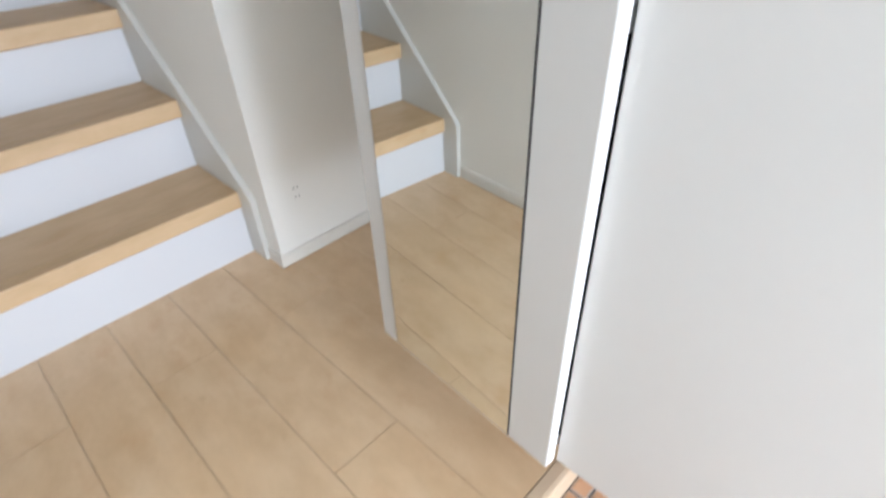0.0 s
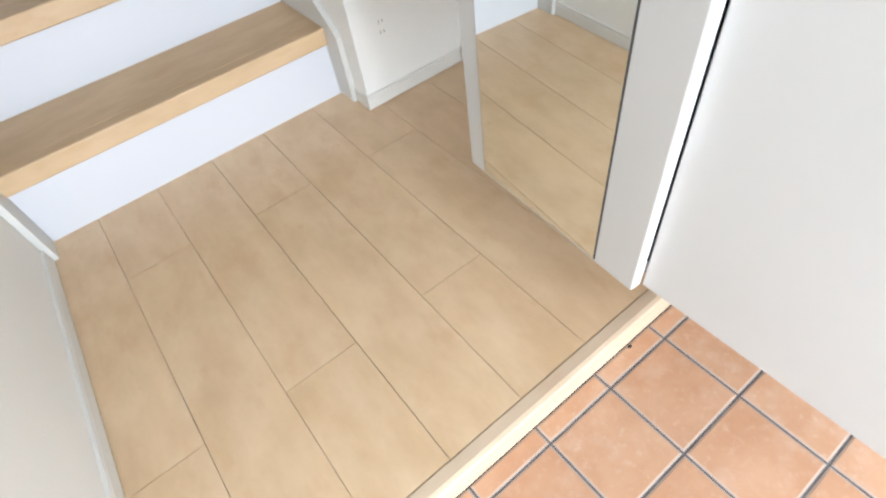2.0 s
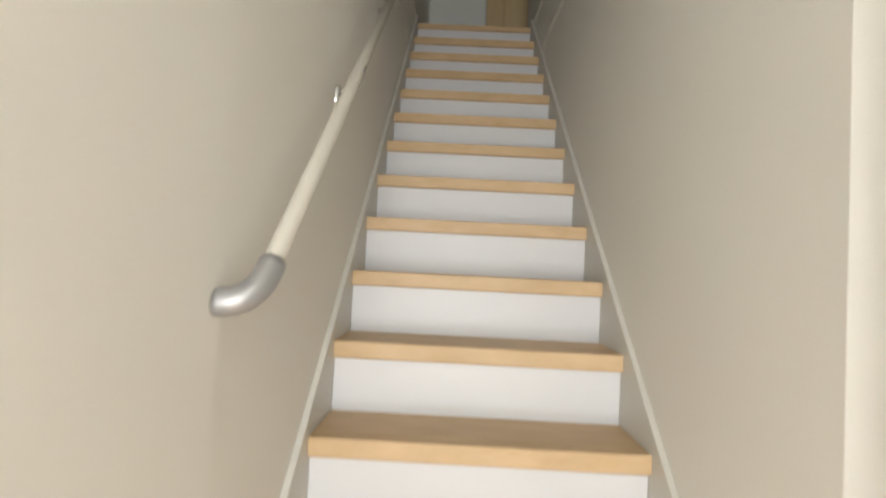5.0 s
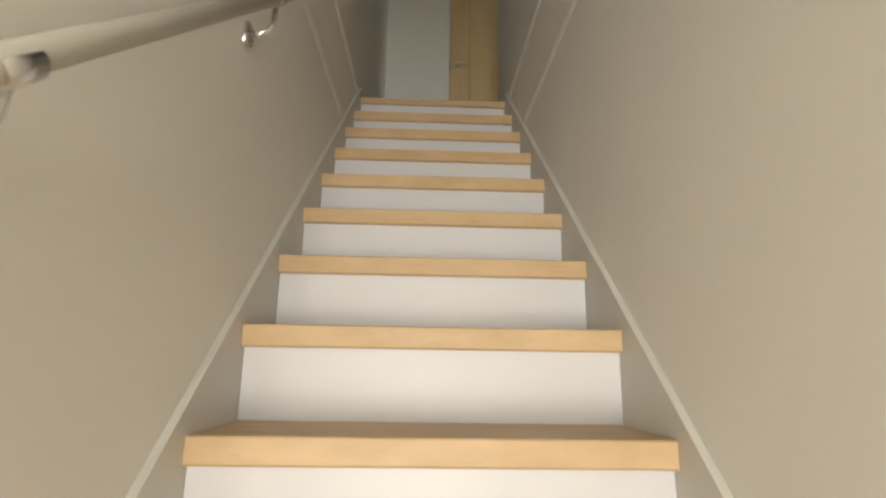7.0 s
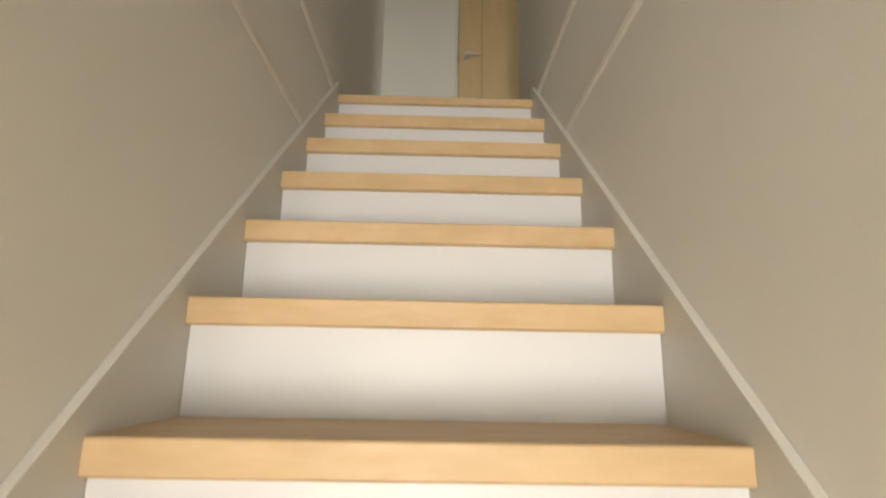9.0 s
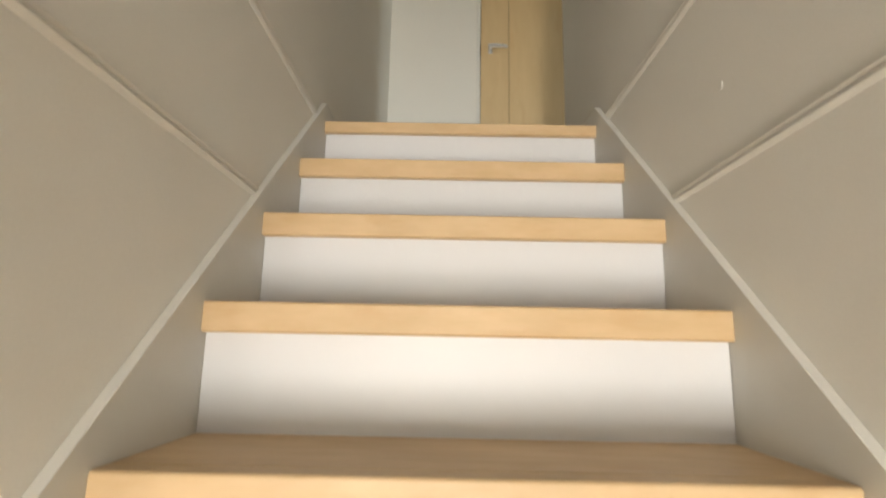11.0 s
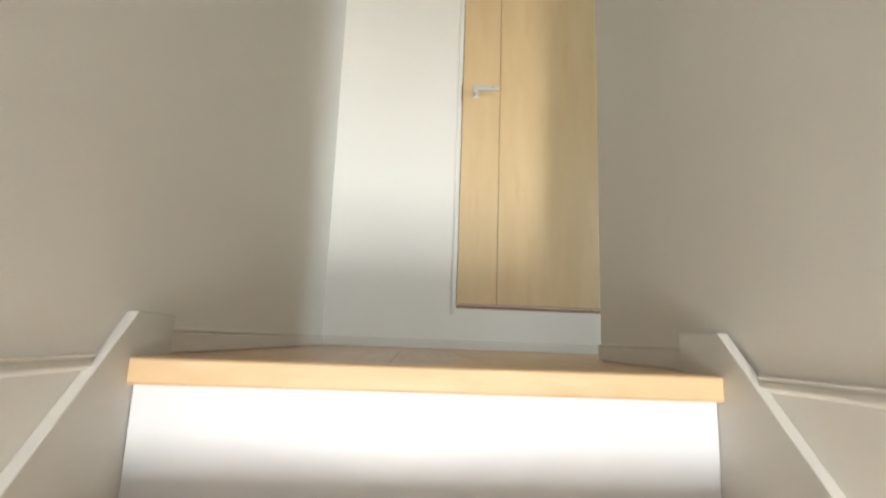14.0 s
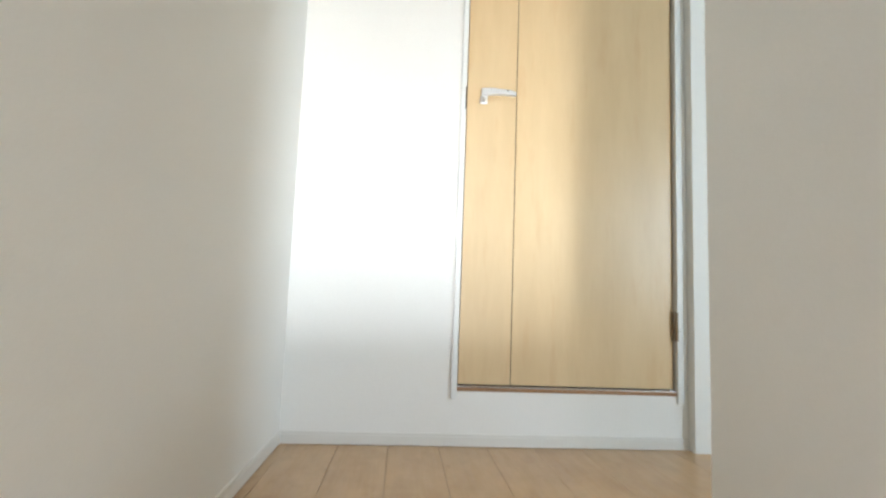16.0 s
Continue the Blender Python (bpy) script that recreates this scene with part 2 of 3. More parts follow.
wall("wall_left_upper", box(-WALL - T, -WALL, 0.3, 3.0, TOP, Z_CEIL2), "white embossed wallpaper wall high over the stairs")
wall("wall_right_stairs", box(WALL, WALL + T, Y_END + T, 3.0, -0.3, TOP), PLAIN)
wall("wall_right_end", box(WALL, X_RIGHT, Y_END, Y_END + T, -0.3, Z_CEIL), "short white wallpaper wall at the foot of the stairs")
X_TURN = 0.477
bow = [(WALL + (X_TURN - WALL) * (k / 16) ** 2, 2.6 + (Y_TURN - 2.6) * k / 16) for k in range(17)]
wall("wall_right_landing", prism([*bow, (X_TURN + T, Y_TURN), (WALL + T, 2.6)], "z", TOP - 0.05, Z_CEIL2), "white wallpaper wall ending at the landing corridor")
wall("wall_right_upper", box(WALL, WALL + T, 0.3, 2.6, TOP, Z_CEIL2), "white embossed wallpaper wall high over the stairs")
wall("wall_right_hall", box(X_RIGHT, X_RIGHT + T, Y_BACK, Y_END + T, -0.3, Z_CEIL), "white wallpaper wall behind the shoe cabinet")
# back wall with the entrance opening
bm = box(X_HALL - T, -0.485, Y_BACK - T, Y_BACK, -0.3, Z_CEIL)
box(0.235, X_RIGHT + T, Y_BACK - T, Y_BACK, -0.3, Z_CEIL, bm=bm)
box(-0.485, 0.235, Y_BACK - T, Y_BACK, 1.72, Z_CEIL, bm=bm)
box(-0.485, 0.235, Y_BACK - T, Y_BACK, -0.3, Z_TILE, bm=bm)
wall("wall_entrance", bm, "white wallpaper wall with the open entrance doorway")
tagged(part("ceiling_hall", box(X_HALL - T, X_RIGHT + T, Y_BACK, 0.30, Z_CEIL, Z_CEIL + 0.14), CEILING), "plain white papered hall ceiling", "ceiling", kind="structure")
# unseen wall; its opening is only there to hold the stairwell fill
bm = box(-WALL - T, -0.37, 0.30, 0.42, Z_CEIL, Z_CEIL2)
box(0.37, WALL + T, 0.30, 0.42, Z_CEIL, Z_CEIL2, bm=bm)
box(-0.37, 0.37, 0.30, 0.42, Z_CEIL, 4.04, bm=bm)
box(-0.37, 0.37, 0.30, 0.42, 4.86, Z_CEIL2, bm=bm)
wall("wall_over_hall", bm, "unseen white wallpaper wall over the hall, opening added for the fill lamp")
tagged(part("ceiling_upper", box(-WALL - T, 2.3, 0.30, Y_FAR + T, Z_CEIL2, Z_CEIL2 + 0.12), CEILING), "plain white papered upper ceiling", "ceiling", kind="structure")
# far wall of the landing, with the raised door's opening
DX0, DX1, DZ0, DZ1 = 0.162, 0.959, 3.062, 5.05
bm = box(-WALL, DX0 - 0.012, Y_FAR, Y_FAR + T, TOP - 0.3, Z_CEIL2)
box(DX1 + 0.012, 1.003, Y_FAR, Y_FAR + T, TOP - 0.3, Z_CEIL2, bm=bm)
box(DX0 - 0.012, DX1 + 0.012, Y_FAR, Y_FAR + T, TOP - 0.3, DZ0 - 0.004, bm=bm)
box(DX0 - 0.012, DX1 + 0.012, Y_FAR, Y_FAR + T, DZ1 + 0.02, Z_CEIL2, bm=bm)
wall("wall_far", bm, "white wallpaper wall at the end of the landing")
wall("wall_corridor_far", box(1.004, 2.2, Y_FAR - 0.044, Y_FAR + T, TOP - 0.3, Z_CEIL2), "white corridor wall beside the raised door")
wall("wall_corridor_side", box(X_TURN + T - 0.03, X_TURN + T, 1.7, 3.0, TOP - 0.3, Z_CEIL2), "white wall between stairs and upper room")
wall("wall_corridor_near", box(X_TURN + T, 2.2, 1.58, 1.7, TOP - 0.3, Z_CEIL2), "plain white wall closing the upper room")
bm = box(2.2, 2.3, 1.58, 2.24, TOP - 0.3, Z_CEIL2)
box(2.2, 2.3, 2.96, Y_FAR + T, TOP - 0.3, Z_CEIL2, bm=bm)
box(2.2, 2.3, 2.24, 2.96, TOP - 0.3, 3.46, bm=bm)
box(2.2, 2.3, 2.24, 2.96, 4.50, Z_CEIL2, bm=bm)
wall("wall_corridor_end", bm, "white wall of the upper room with a window opening")
tagged(part("wall_behind_door", box(-0.3, 1.4, Y_FAR + T + 0.3, Y_FAR + T + 0.4, TOP - 0.3, Z_CEIL2), CEILING), "plain wall of the room behind the door", "wall", kind="structure")


# ---- baseboards and wall trims ----
def baseboard(name, x0, y0, x1, y1, z, side):
    """A 43 mm skirting with a groove under its top; side: the way it stands off the wall."""
    d, h = 0.0065, 0.043
    prof = [(0, 0.002), (d, 0.002), (d, h - 0.010), (d - 0.002, h - 0.0085), (d - 0.002, h - 0.007), (d, h - 0.0055), (d, h - 0.001), (d - 0.001, h), (0, h)]
    if abs(x1 - x0) < 1e-6:
        bm = prism([(x0 + side * p, z + q) for p, q in prof], "y", y0, y1)
    else:
        bm = prism([(y0 + side * p, z + q) for p, q in prof], "x", x0, x1)
    return tagged(part(name, bm, TRIM), "off-white skirting board with a fine groove", "baseboard", kind="structure")


bb = baseboard("baseboard_hall_left", 0.0, 0.0, 0.0, -0.0665 - KAMACHI, 0.0, 1)
bb.location, bb.rotation_euler = (-WALL - LEAN * (-0.05 - KAMACHI), KAMACHI, 0), (0, 0, -math.atan(LEAN))
baseboard("baseboard_stair_foot", WALL, Y_END - 0.008, WALL, -0.0665, 0.0, -1)
baseboard("baseboard_end", WALL, Y_END, X_RIGHT - 0.008, Y_END, 0.0, -1)
baseboard("baseboard_hall_right", X_RIGHT, KAMACHI, X_RIGHT, Y_END - 0.008, 0.0, -1)
baseboard("baseboard_landing_left", -WALL, 3.104, -WALL, Y_FAR - 0.008, TOP, 1)
bb = baseboard("baseboard_landing_right", 0.0, 0.0, 0.0, Y_TURN + 0.008 - 3.104, TOP, -1)
bb.location, bb.rotation_euler = (WALL + 0.0056, 3.104, 0), (0, 0, -math.atan2(X_TURN - WALL - 0.0056, Y_TURN - 3.104))
baseboard("baseboard_far", -WALL, Y_FAR, 1.003, Y_FAR, TOP, -1)
baseboard("baseboard_corner", X_TURN, Y_TURN, X_TURN + T, Y_TURN, TOP, 1)


def wall_trim(name, side, z, y_end):
    """A bead with a thin upper lip and a chamfered foot, level along the stair wall."""
    x = side * WALL
    prof = [(0, 0.001), (-0.006, 0.001), (-0.0085, -0.0003), (-0.0085, -0.0012), (-0.004, -0.0048), (-0.004, -0.0058), (-0.009, -0.0125), (-0.009, -0.0145), (-0.003, -0.019), (0, -0.019)]
    bm = prism([(x + side * p, z + q) for p, q in prof], "y", 0.43, y_end)
    return tagged(part(name, bm, TRIM), "off-white level bead on the stair wall", "trim", kind="structure")


for sd, nm in ((-1, "left"), (1, "right")):
    wall_trim("trim_upper_" + nm, sd, 2.875, 2.916)
    wall_trim("trim_lower_" + nm, sd, 2.506, 2.511)

# ---- staircase ----
stairs = thing("staircase", (0, 0, 0), "steep straight stairs, maple treads and white risers", "stairs", kind="structure")
for sd in (-1, 1):
    low = [(-0.064, 0.0), (-0.064, 0.196), (-0.052, 0.213), (2.987, 2.933), (3.102, 2.933), (3.102, TOP - 0.10), (0.45, 0.0)]
    a, b = sorted((sd * (HALF + 0.0005), sd * (WALL - 0.0005)))
    part("stringer", prism(low, "x", a, b, 0.0015), STRING, stairs, "off-white painted stringer board")
for i in range(1, STEPS + 1):
    y, z = (i - 1) * GO, i * RISE
    back = y + GO + OVER + 0.004 if i < STEPS else y + 0.075
    th = NOSE if i < STEPS else 0.037
    r = 0.004
    prof = [(y + OVER + 0.02, z - th), (y + r, z - th), (y, z - th + r), (y, z - r), (y + 0.0012, z - 0.0012), (y + r, z),
            (y + 0.034, z), (y + 0.035, z - 0.0010), (y + 0.038, z - 0.0010), (y + 0.039, z), (back, z), (back, z - 0.022), (y + OVER + 0.02, z - 0.022)]
    part("tread", prism(prof, "x", -HALF, HALF), TREAD, stairs)
    z0 = z - RISE if i > 1 else 0.0
    ry = y + OVER if i > 1 else y + 0.009
    part("riser", box(-HALF + 0.0008, HALF - 0.0008, ry, ry + 0.012, z0, z - th + 0.0005), RISER, stairs, "plain white riser board")


# ---- handrail ----
def blunt(c):
    return math.copysign(abs(c) ** 0.65, c)


def handrail():
    h = thing("handrail", (-0.378, -0.066, 0.985), "cream round handrail with silver elbow on the wall", "handrail")
    x, slope = -0.378, 0.895
    y0, z0, y1 = -0.010, 1.035, 1.45
    d = Vector((0, 1, slope)).normalized()
    foot, head = Vector((x, y0, z0)), Vector((x, y1, z0 + slope * (y1 - y0)))
    part("bar", tube([foot, head], 0.0163, 24), VINYL, h, "cream vinyl-covered bar")

    def bend(a, b, c, r, name):
        pts = [(1 - t) ** 2 * a + 2 * t * (1 - t) * b + t * t * c for t in (k / 16 for k in range(17))]
        part(name, tube(pts, r, 28), SATIN, h, "satin silver curved end")

    bend(foot + d * 0.004, Vector((x, -0.066, 0.974)), Vector((-WALL + 0.001, -0.063, 0.978)), 0.0222, "elbow")
    bend(head - d * 0.004, head + d * 0.085, Vector((-WALL + 0.001, head.y + 0.066, head.z + 0.06)), 0.0208, "end_bend")
    for y, zp in ((0.615, 1.513), (1.258, 2.066)):
        z = z0 + slope * (y - y0)
        br = part("bracket", tube([(-0.430, y, zp + 0.006), (-0.408, y, zp + 0.006), (-0.390, y, zp + 0.016), (x - 0.002, y, zp + 0.034), (x, y, z - 0.014)], 0.0065, 12), CHROME, h, "chrome wall bracket")
        plate = bmesh.new()
        rings = [[plate.verts.new((-WALL + 0.0003 + dx, y + k * 0.024 * blunt(math.cos(a)), zp + k * 0.032 * blunt(math.sin(a)))) for a in (2 * math.pi * m / 28 for m in range(28))]
                 for k, dx in ((1.0, 0.0), (1.0, 0.006), (0.93, 0.0082), (0.80, 0.0088))]
        for ra, rb in zip(rings, rings[1:]):
            for m in range(28):
                plate.faces.new((ra[m], ra[(m + 1) % 28], rb[(m + 1) % 28], rb[m])).smooth = True
        plate.faces.new(rings[-1])
        part("wall_plate", plate, CHROME, br)
        for dz in (-0.019, 0.021):
            part("screw", tube([(-WALL + 0.0088, y, zp + dz), (-WALL + 0.0104, y, zp + dz)], 0.0036, 12), SATIN, br)
        part("saddle", tube([Vector((x, y, z - 0.004)) - d * 0.026, Vector((x, y, z - 0.004)) + d * 0.026], 0.0178, 16), CHROME, br)
    return h


handrail()


# ---- shoe cabinet ----
CX, CY0, CY1, CZ0, CZ1 = 0.329, -0.728, -1.463, 0.239, 2.10
DOOR_T = 0.019


def cabinet():
    c = thing("shoe_cabinet", (CX, CY0, CZ0), "tall white wall-hung shoe cabinet, black inside, mirror door barely ajar", "cabinet")
    f = CX + DOOR_T + 0.002
    mid = (CY0 + CY1) / 2
    t = 0.018
    for nm, y in (("side_panel", CY0 - t), ("partition", mid - t / 2), ("side_panel", CY1)):
        p = part(nm, box(f + 0.0025, X_RIGHT - 0.001, y, y + t, CZ0 + t, CZ1 - t), BLACK, c, "black laminated panel")
        part("edge_band", box(f, f + 0.0025, y, y + t, CZ0 + t, CZ1 - t), FOILEDGE, p, "white edge strip")
    for y in (CY0 + 0.0005, CY1 - 0.0035):
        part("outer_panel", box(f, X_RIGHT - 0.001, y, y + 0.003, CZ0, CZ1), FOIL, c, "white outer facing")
    for nm, z in (("bottom_panel", CZ0), ("top_panel", CZ1 - t)):
        p = part(nm, box(f + 0.0025, X_RIGHT - 0.001, CY1, CY0, z, z + t), BLACK if nm == "bottom_panel" else FOIL, c)
        part("edge_band", box(f, f + 0.0025, CY1, CY0, z, z + t), FOILEDGE, p, "white edge strip")
    part("bottom_face", box(f, X_RIGHT - 0.001, CY1, CY0, CZ0 - 0.003, CZ0 - 0.0005), FOIL, c, "white underside")
    part("back_panel", box(X_RIGHT - 0.006, X_RIGHT - 0.002, CY1 + t, CY0 - t, CZ0 + t, CZ1 - t), BLACK, c)
    part("middle_rail", box(f, f + 0.10, mid + t / 2, CY0 - t, 0.807, 0.855, 0.001), FOILEDGE, c, "white rail over the open bay")
    for z in (0.440, 0.612, 1.0, 1.18, 1.38, 1.58, 1.78):
        s = part("shelf", box(f + 0.035, X_RIGHT - 0.007, mid + t / 2 + 0.001, CY0 - t - 0.001, z, z + 0.015), BLACK, c)
        part("edge_band", box(f + 0.0335, f + 0.0349, mid + t / 2 + 0.001, CY0 - t - 0.001, z, z + 0.015), SHELFEDGE, s, "charcoal shelf edge")
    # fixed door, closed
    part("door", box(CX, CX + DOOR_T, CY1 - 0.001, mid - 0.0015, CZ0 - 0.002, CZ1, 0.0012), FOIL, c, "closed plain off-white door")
    # mirror door, ajar
    open_by = radians(3.2)
    hinge = Matrix.Translation((CX + DOOR_T / 2, CY0, 0)) @ Matrix.Rotation(-open_by, 4, "Z") @ Matrix.Translation((-CX - DOOR_T / 2, -CY0, 0))

    def turned(bm):
        bmesh.ops.transform(bm, matrix=hinge, verts=bm.verts)
        return bm

    tip = mid + 0.0015
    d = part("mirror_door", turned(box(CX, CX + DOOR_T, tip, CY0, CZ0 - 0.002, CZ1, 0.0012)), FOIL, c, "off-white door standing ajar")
    part("door_edge", turned(box(CX + 0.001, CX + DOOR_T - 0.001, tip - 0.0008, tip + 0.001, CZ0, CZ1 - 0.002)), FOILEDGE, d, "white edge strip")
    part("mirror_frame", turned(box(CX - 0.0018, CX + 0.0005, -1.026, -0.768, CZ0 + 0.004, 1.93)), GAP, d, "thin dark mirror edge")
    part("mirror", turned(box(CX - 0.0026, CX - 0.0019, -1.0245, -0.7695, CZ0 + 0.0055, 1.9285)), MIRROR, d, "tall silvered mirror")
    for z in (0.362, 1.15, 1.95):
        yy = CY0 - t
        h = part("hinge", box(f + 0.012, f + 0.072, yy - 0.0065, yy - 0.0005, z - 0.006, z + 0.006, 0.0015), CHROME, c, "chrome concealed hinge")
        part("arm", box(f - 0.004, f + 0.055, yy - 0.0135, yy - 0.007, z - 0.0055, z + 0.0055, 0.0015), CHROME, h)
        part("cross_plate", box(f + 0.030, f + 0.042, yy - 0.004, yy - 0.0005, z - 0.022, z + 0.022, 0.0015), CHROME, h)
        for dz, dx in ((-0.016, 0.036), (0.016, 0.036), (0.0, 0.062)):
            part("screw", tube([(f + dx, yy - 0.0045, z + dz), (f + dx, yy - 0.0095, z + dz)], 0.0038, 12), CHROME, h)
        cup = tube([(CX + DOOR_T + 0.0015, CY0 - 0.027, z), (CX + DOOR_T - 0.001, CY0 - 0.027, z)], 0.0175, 24)
        part("cup", turned(cup), CHROME, h)
        part("cup_plate", turned(box(CX + DOOR_T - 0.0005, CX + DOOR_T + 0.0012, CY0 - 0.035, CY0 - 0.018, z - 0.029, z + 0.029, 0.0004)), CHROME, h)
    return c


cabinet()


# ---- door on the landing ----
def landing_door():
    d = thing("door_1", (0.55, Y_FAR, DZ0), "pale maple flush door, closed, raised above the floor", "door", kind="structure")
    y0 = Y_FAR + 0.012
    seam = 0.353
    part("leaf", box(DX0 + 0.0045, seam - 0.0016, y0, y0 + 0.034, DZ0 + 0.018, DZ1, 0.0012), VENEER, d, "narrow maple veneer panel")
    part("leaf", box(seam + 0.0016, DX1 - 0.0055, y0, y0 + 0.034, DZ0 + 0.018, DZ1, 0.0012), VENEER, d, "wide maple veneer panel")
    part("groove", box(seam - 0.0030, seam + 0.0030, y0 + 0.003, y0 + 0.03, DZ0 + 0.02, DZ1 - 0.003), SEAM, d, "dark brown vertical groove")
    # near-black sheet behind the leaf paints the shade in its gap
    part("reveal", box(DX0 - 0.0005, DX1 + 0.0005, y0 + 0.036, y0 + 0.05, DZ0 + 0.0015, DZ1 + 0.008), GAP, d, "near-black sheet painting the shade in the gap round the leaf")
    # casing, two uprights and a head
    for a, b in ((DX0 - 0.020, DX0 - 0.0008), (DX1 + 0.0008, DX1 + 0.024)):
        part("casing", box(a, b, Y_FAR - 0.011, Y_FAR + 0.09, DZ0 - 0.030, DZ1 + 0.03, 0.0015), CASING, d, "white door casing")
    part("casing", box(DX0 - 0.0005, DX1 + 0.0005, Y_FAR - 0.011, Y_FAR + 0.09, DZ1 + 0.008, DZ1 + 0.03, 0.0015), CASING, d, "white door casing")
    s = part("threshold", box(DX0 - 0.0005, DX1 + 0.0005, Y_FAR - 0.004, Y_FAR + 0.09, DZ0 - 0.003, DZ0 + 0.0085, 0.0008), SILLWOOD, d, "brown wooden threshold")
    part("strip", box(DX0, DX1, Y_FAR - 0.001, Y_FAR + 0.010, DZ0 + 0.0086, DZ0 + 0.0142, 0.0006), CHROME, s, "shiny metal strip")
    # lever handle
    hz, hx = 4.120, 0.227
    h = part("handle", tube([(hx, y0, hz), (hx, y0 - 0.05, hz), ], 0.0095, 16), PALEMETAL, d, "satin aluminium lever handle")
    part("rose", box(hx - 0.013, hx + 0.015, y0 - 0.009, y0 - 0.0003, hz - 0.016, hz + 0.016, 0.004), PALEMETAL, h)
    lev = prism([(hx - 0.015, hz - 0.004), (hx - 0.015, hz + 0.023), (hx + 0.03, hz + 0.0245), (hx + 0.09, hz + 0.022), (hx + 0.112, hz + 0.016),
                 (hx + 0.112, hz + 0.000), (hx + 0.09, hz + 0.003), (hx + 0.03, hz + 0.002)], "y", y0 - 0.062, y0 - 0.046, 0.0035)
    part("lever", lev, PALEMETAL, h)
    part("strike_plate", box(DX0 - 0.0045, DX0 - 0.0009, Y_FAR - 0.0125, Y_FAR + 0.02, hz - 0.045, hz + 0.040), GAP, d, "dark latch plate")
    for z in (3.307, 4.87):
        b = part("hinge", box(DX1 - 0.0135, DX1 - 0.003, y0 - 0.0035, y0 - 0.0003, z - 0.053, z + 0.053, 0.001), BRASS, d, "bronze door hinge")
        part("knuckle", tube([(DX1 - 0.0005, Y_FAR - 0.009, z - 0.052), (DX1 - 0.0005, Y_FAR - 0.009, z + 0.052)], 0.0058, 14), BRASS, b)
        part("wing", box(DX1 + 0.0012, DX1 + 0.012, Y_FAR - 0.0135, Y_FAR - 0.0112, z - 0.05, z + 0.05, 0.0006), CASING, b, "white painted wing")
        part("screw", tube([(DX1 + 0.007, Y_FAR - 0.0145, z - 0.012), (DX1 + 0.007, Y_FAR - 0.0134, z - 0.012)], 0.003, 10), CHROME, b)
    return d


landing_door()


# ---- small marks on the walls ----
def wall_plug(at, way, r, label):
    p = Vector(at)
    w = Vector(way)
    ob = part("wall_plug", tube([p + w * 0.0002, p + w * 0.0011, p + w * 0.0016], r, 16), PAPER, None, at=at)
    return tagged(ob, label, "wall plug")


wall_plug((WALL, 2.303, 2.646), (-1, 0, 0), 0.008, "small round white plug in the stair wall")
for x in (0.520, 0.531):
    for z in (0.196, 0.223):
        slot = box(x - 0.0014, x + 0.0014, Y_END - 0.0008, Y_END + 0.0, z - 0.0042, z + 0.0042)
        ob = part("socket_slot", slot, DENT, None, at=(x, Y_END, z))
        tagged(ob, "small dark slot in the white wallpaper", "slot", "slots in the end wall")

bm = bmesh.new()
bmesh.ops.create_icosphere(bm, subdivisions=1, radius=0.004)
for v in bm.verts:
    v.co = Vector((v.co.x * (1.5 + 0.5 * noise.noise(v.co * 300)), v.co.y * 0.9, v.co.z * 0.35)) + Vector((0.407, -1.0735, Z_TILE + 0.0008))
tagged(part("dirt_crumb", bm, GAP, None, at=(0.407, -1.0735, Z_TILE)), "small dark crumb of dirt on the tiles", "crumb")

# ---- entrance step ----
kam = [(KAMACHI - 0.0018, Z_TILE), (KAMACHI - 0.0018, 0.0), (KAMACHI - 0.022, 0.0), (KAMACHI - 0.0295, -0.0025), (KAMACHI - 0.0325, -0.007), (KAMACHI - 0.0325, Z_TILE)]
tagged(part("entrance_step", prism(kam, "x", X_HALL, X_RIGHT), EDGE), "pale wooden step edge between boards and tiles", "step", kind="structure")

# ---- floors: boards and tiles ----
def board(x0, x1, y0, y1, z, parent, mat=None):
    g = 0.0006
    part("board", box(x0 + g, x1 - g, y0 + g, y1 - g, z - 0.010, z), mat or BOARD, parent)


hall = tagged(part("floor_hall", box(-0.482, X_RIGHT, KAMACHI - 0.0034, OVER - 0.002, -0.10, -0.0085), FLOORSEAM), "pale maple floorboards, worn satin finish", "floor", kind="structure")
LINES = [-0.482, -0.311, -0.156, -0.001, 0.157, 0.316, 0.474, 0.632, X_RIGHT]
CUTS = [(-0.735,), (-0.255,), (-0.745,), (-0.28,), (-0.746,), (-0.30,), (-0.745,), (-0.35,)]
for (x0, x1), cuts in zip(zip(LINES, LINES[1:]), CUTS):
    end = OVER - 0.002 if x0 < WALL else Y_END
    ys = [KAMACHI, *cuts, end]
    for y0, y1 in zip(ys, ys[1:]):
        board(x0, x1, y0, y1, 0.0, hall)
land = tagged(part("floor_landing", prism([(-WALL, Y_TOP + 0.04), (WALL + 0.02, Y_TOP + 0.04), (WALL + 0.02, 1.7), (2.2, 1.7), (2.2, Y_FAR), (-WALL, Y_FAR)], "z", TOP - 0.10, TOP - 0.0085), FLOORSEAM), "orange maple floorboards on the upper landing, shade put into their tone", "floor", kind="structure")
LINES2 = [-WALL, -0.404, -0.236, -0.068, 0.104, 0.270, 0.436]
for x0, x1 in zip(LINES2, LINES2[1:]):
    board(x0, x1, Y_TOP + 0.076, Y_FAR, TOP, land, LANDING_SHADED)
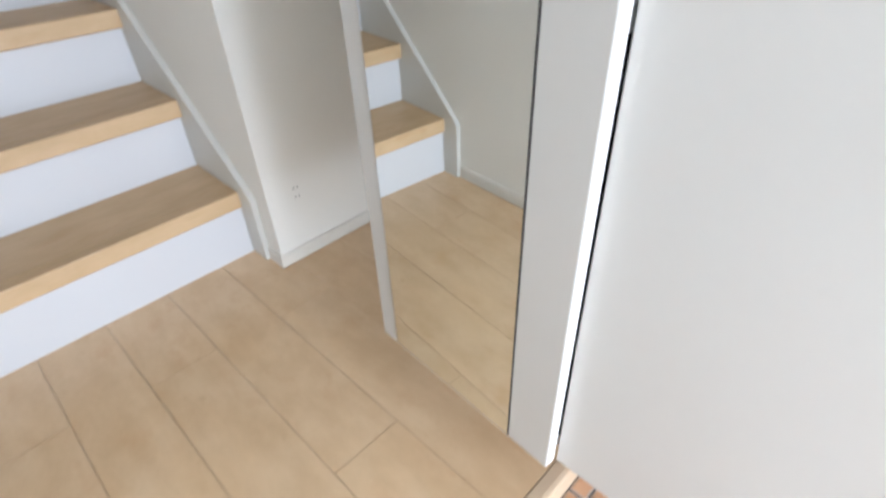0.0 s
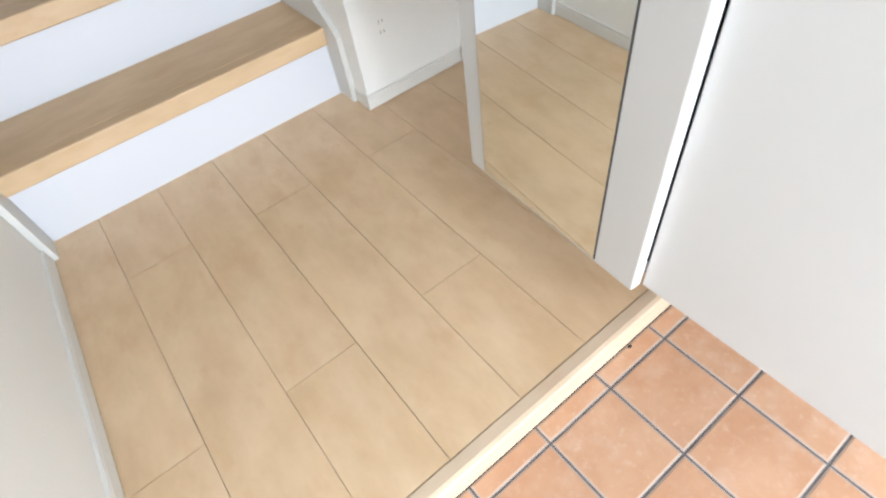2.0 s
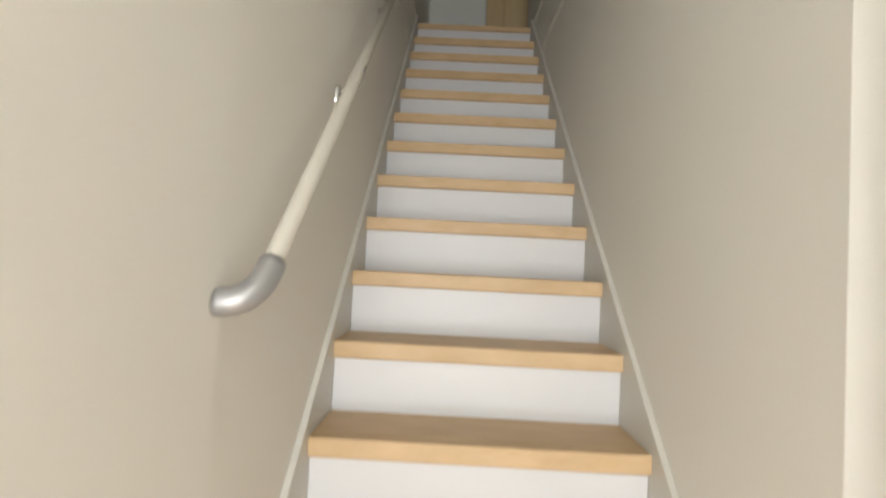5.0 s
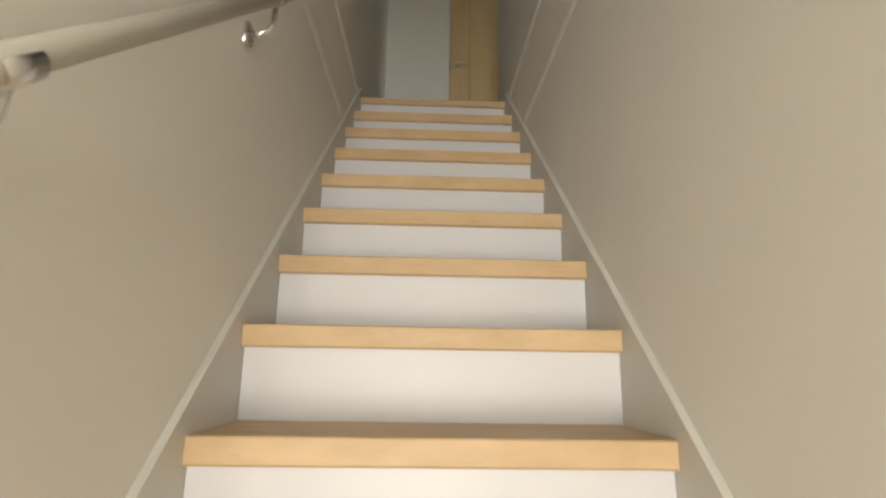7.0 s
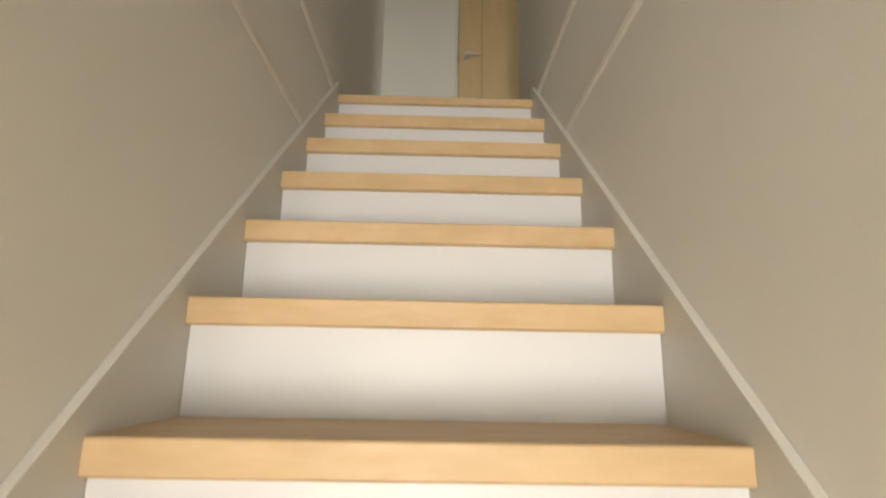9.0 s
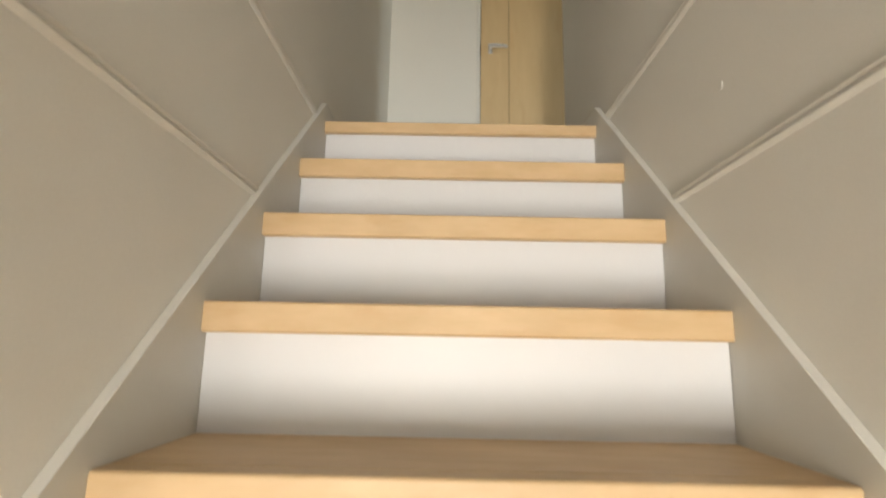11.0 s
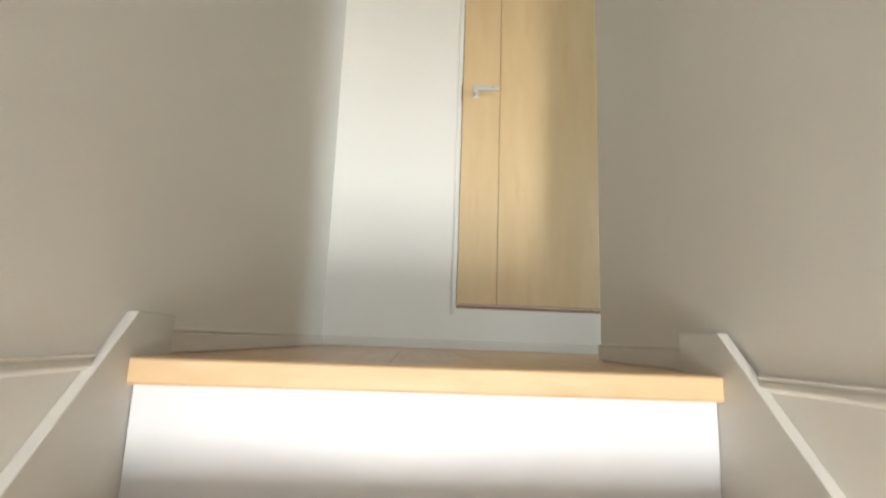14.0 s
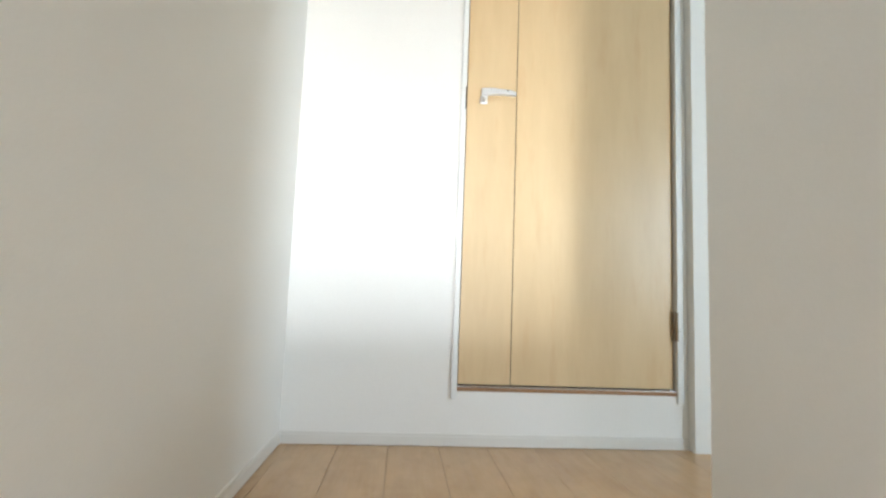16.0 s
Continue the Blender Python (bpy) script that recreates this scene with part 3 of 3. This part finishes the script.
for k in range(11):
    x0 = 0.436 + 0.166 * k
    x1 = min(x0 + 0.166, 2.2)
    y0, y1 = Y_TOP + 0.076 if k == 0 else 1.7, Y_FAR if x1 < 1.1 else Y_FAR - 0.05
    board(x0, x1, y0, 3.2 + 0.3 * (k % 2), TOP, land, LANDING_SHADED)
    board(x0, x1, 3.2 + 0.3 * (k % 2), y1, TOP, land, LANDING_SHADED)
tile_floor = tagged(part("floor_tiles", box(X_HALL, X_RIGHT, Y_BACK, KAMACHI - 0.033, -0.2, Z_TILE - 0.0022), GROUT), "terracotta tiles with grey joints at the entrance", "floor", kind="structure")
TX, TY, PITCH, JOINT = 0.470, -1.1055, 0.1555, 0.0042


def tile(x0, x1, y0, y1):
    """A pressed tile with a worn pale rim that falls towards the joint."""
    bm = bmesh.new()
    rim = min(0.0036, (x1 - x0) / 3, (y1 - y0) / 3)
    rings = []
    for inset, z in ((0, Z_TILE - 0.009), (0, Z_TILE - 0.0014), (rim, Z_TILE)):
        rings.append([bm.verts.new((x, y, z)) for x, y in ((x0 + inset, y0 + inset), (x1 - inset, y0 + inset), (x1 - inset, y1 - inset), (x0 + inset, y1 - inset))])
    for k, (a, b) in enumerate(zip(rings, rings[1:])):
        for i in range(4):
            bm.faces.new((a[i], a[(i + 1) % 4], b[(i + 1) % 4], b[i])).material_index = 1
    bm.faces.new(rings[-1])
    ob = part("tile", bm, TILE, tile_floor)
    ob.data.materials.append(RIM)
    return ob


xs = [TX + PITCH * k for k in range(-7, 4)]
ys = [TY - PITCH * k for k in range(-1, 15)]
whole = None
for xa, xb in zip(xs, xs[1:]):
    for yb, ya in zip(ys, ys[1:]):
        x0, x1 = max(xa + JOINT / 2, X_HALL), min(xb - JOINT / 2, X_RIGHT)
        y0, y1 = max(ya + JOINT / 2, Y_BACK), min(yb - JOINT / 2, KAMACHI - 0.0345)
        if x1 - x0 < 0.006 or y1 - y0 < 0.006:
            continue
        full = x1 - x0 > PITCH - JOINT - 1e-4 and y1 - y0 > PITCH - JOINT - 1e-4
        if full and whole is not None:
            ob = new("tile", whole.data)
            ob.parent = tile_floor
            ob.location = whole.location + Vector((x0 - whole["x0"], y0 - whole["y0"], 0))
        else:
            ob = tile(x0, x1, y0, y1)
            if full:
                whole = ob
                whole["x0"], whole["y0"] = x0, y0
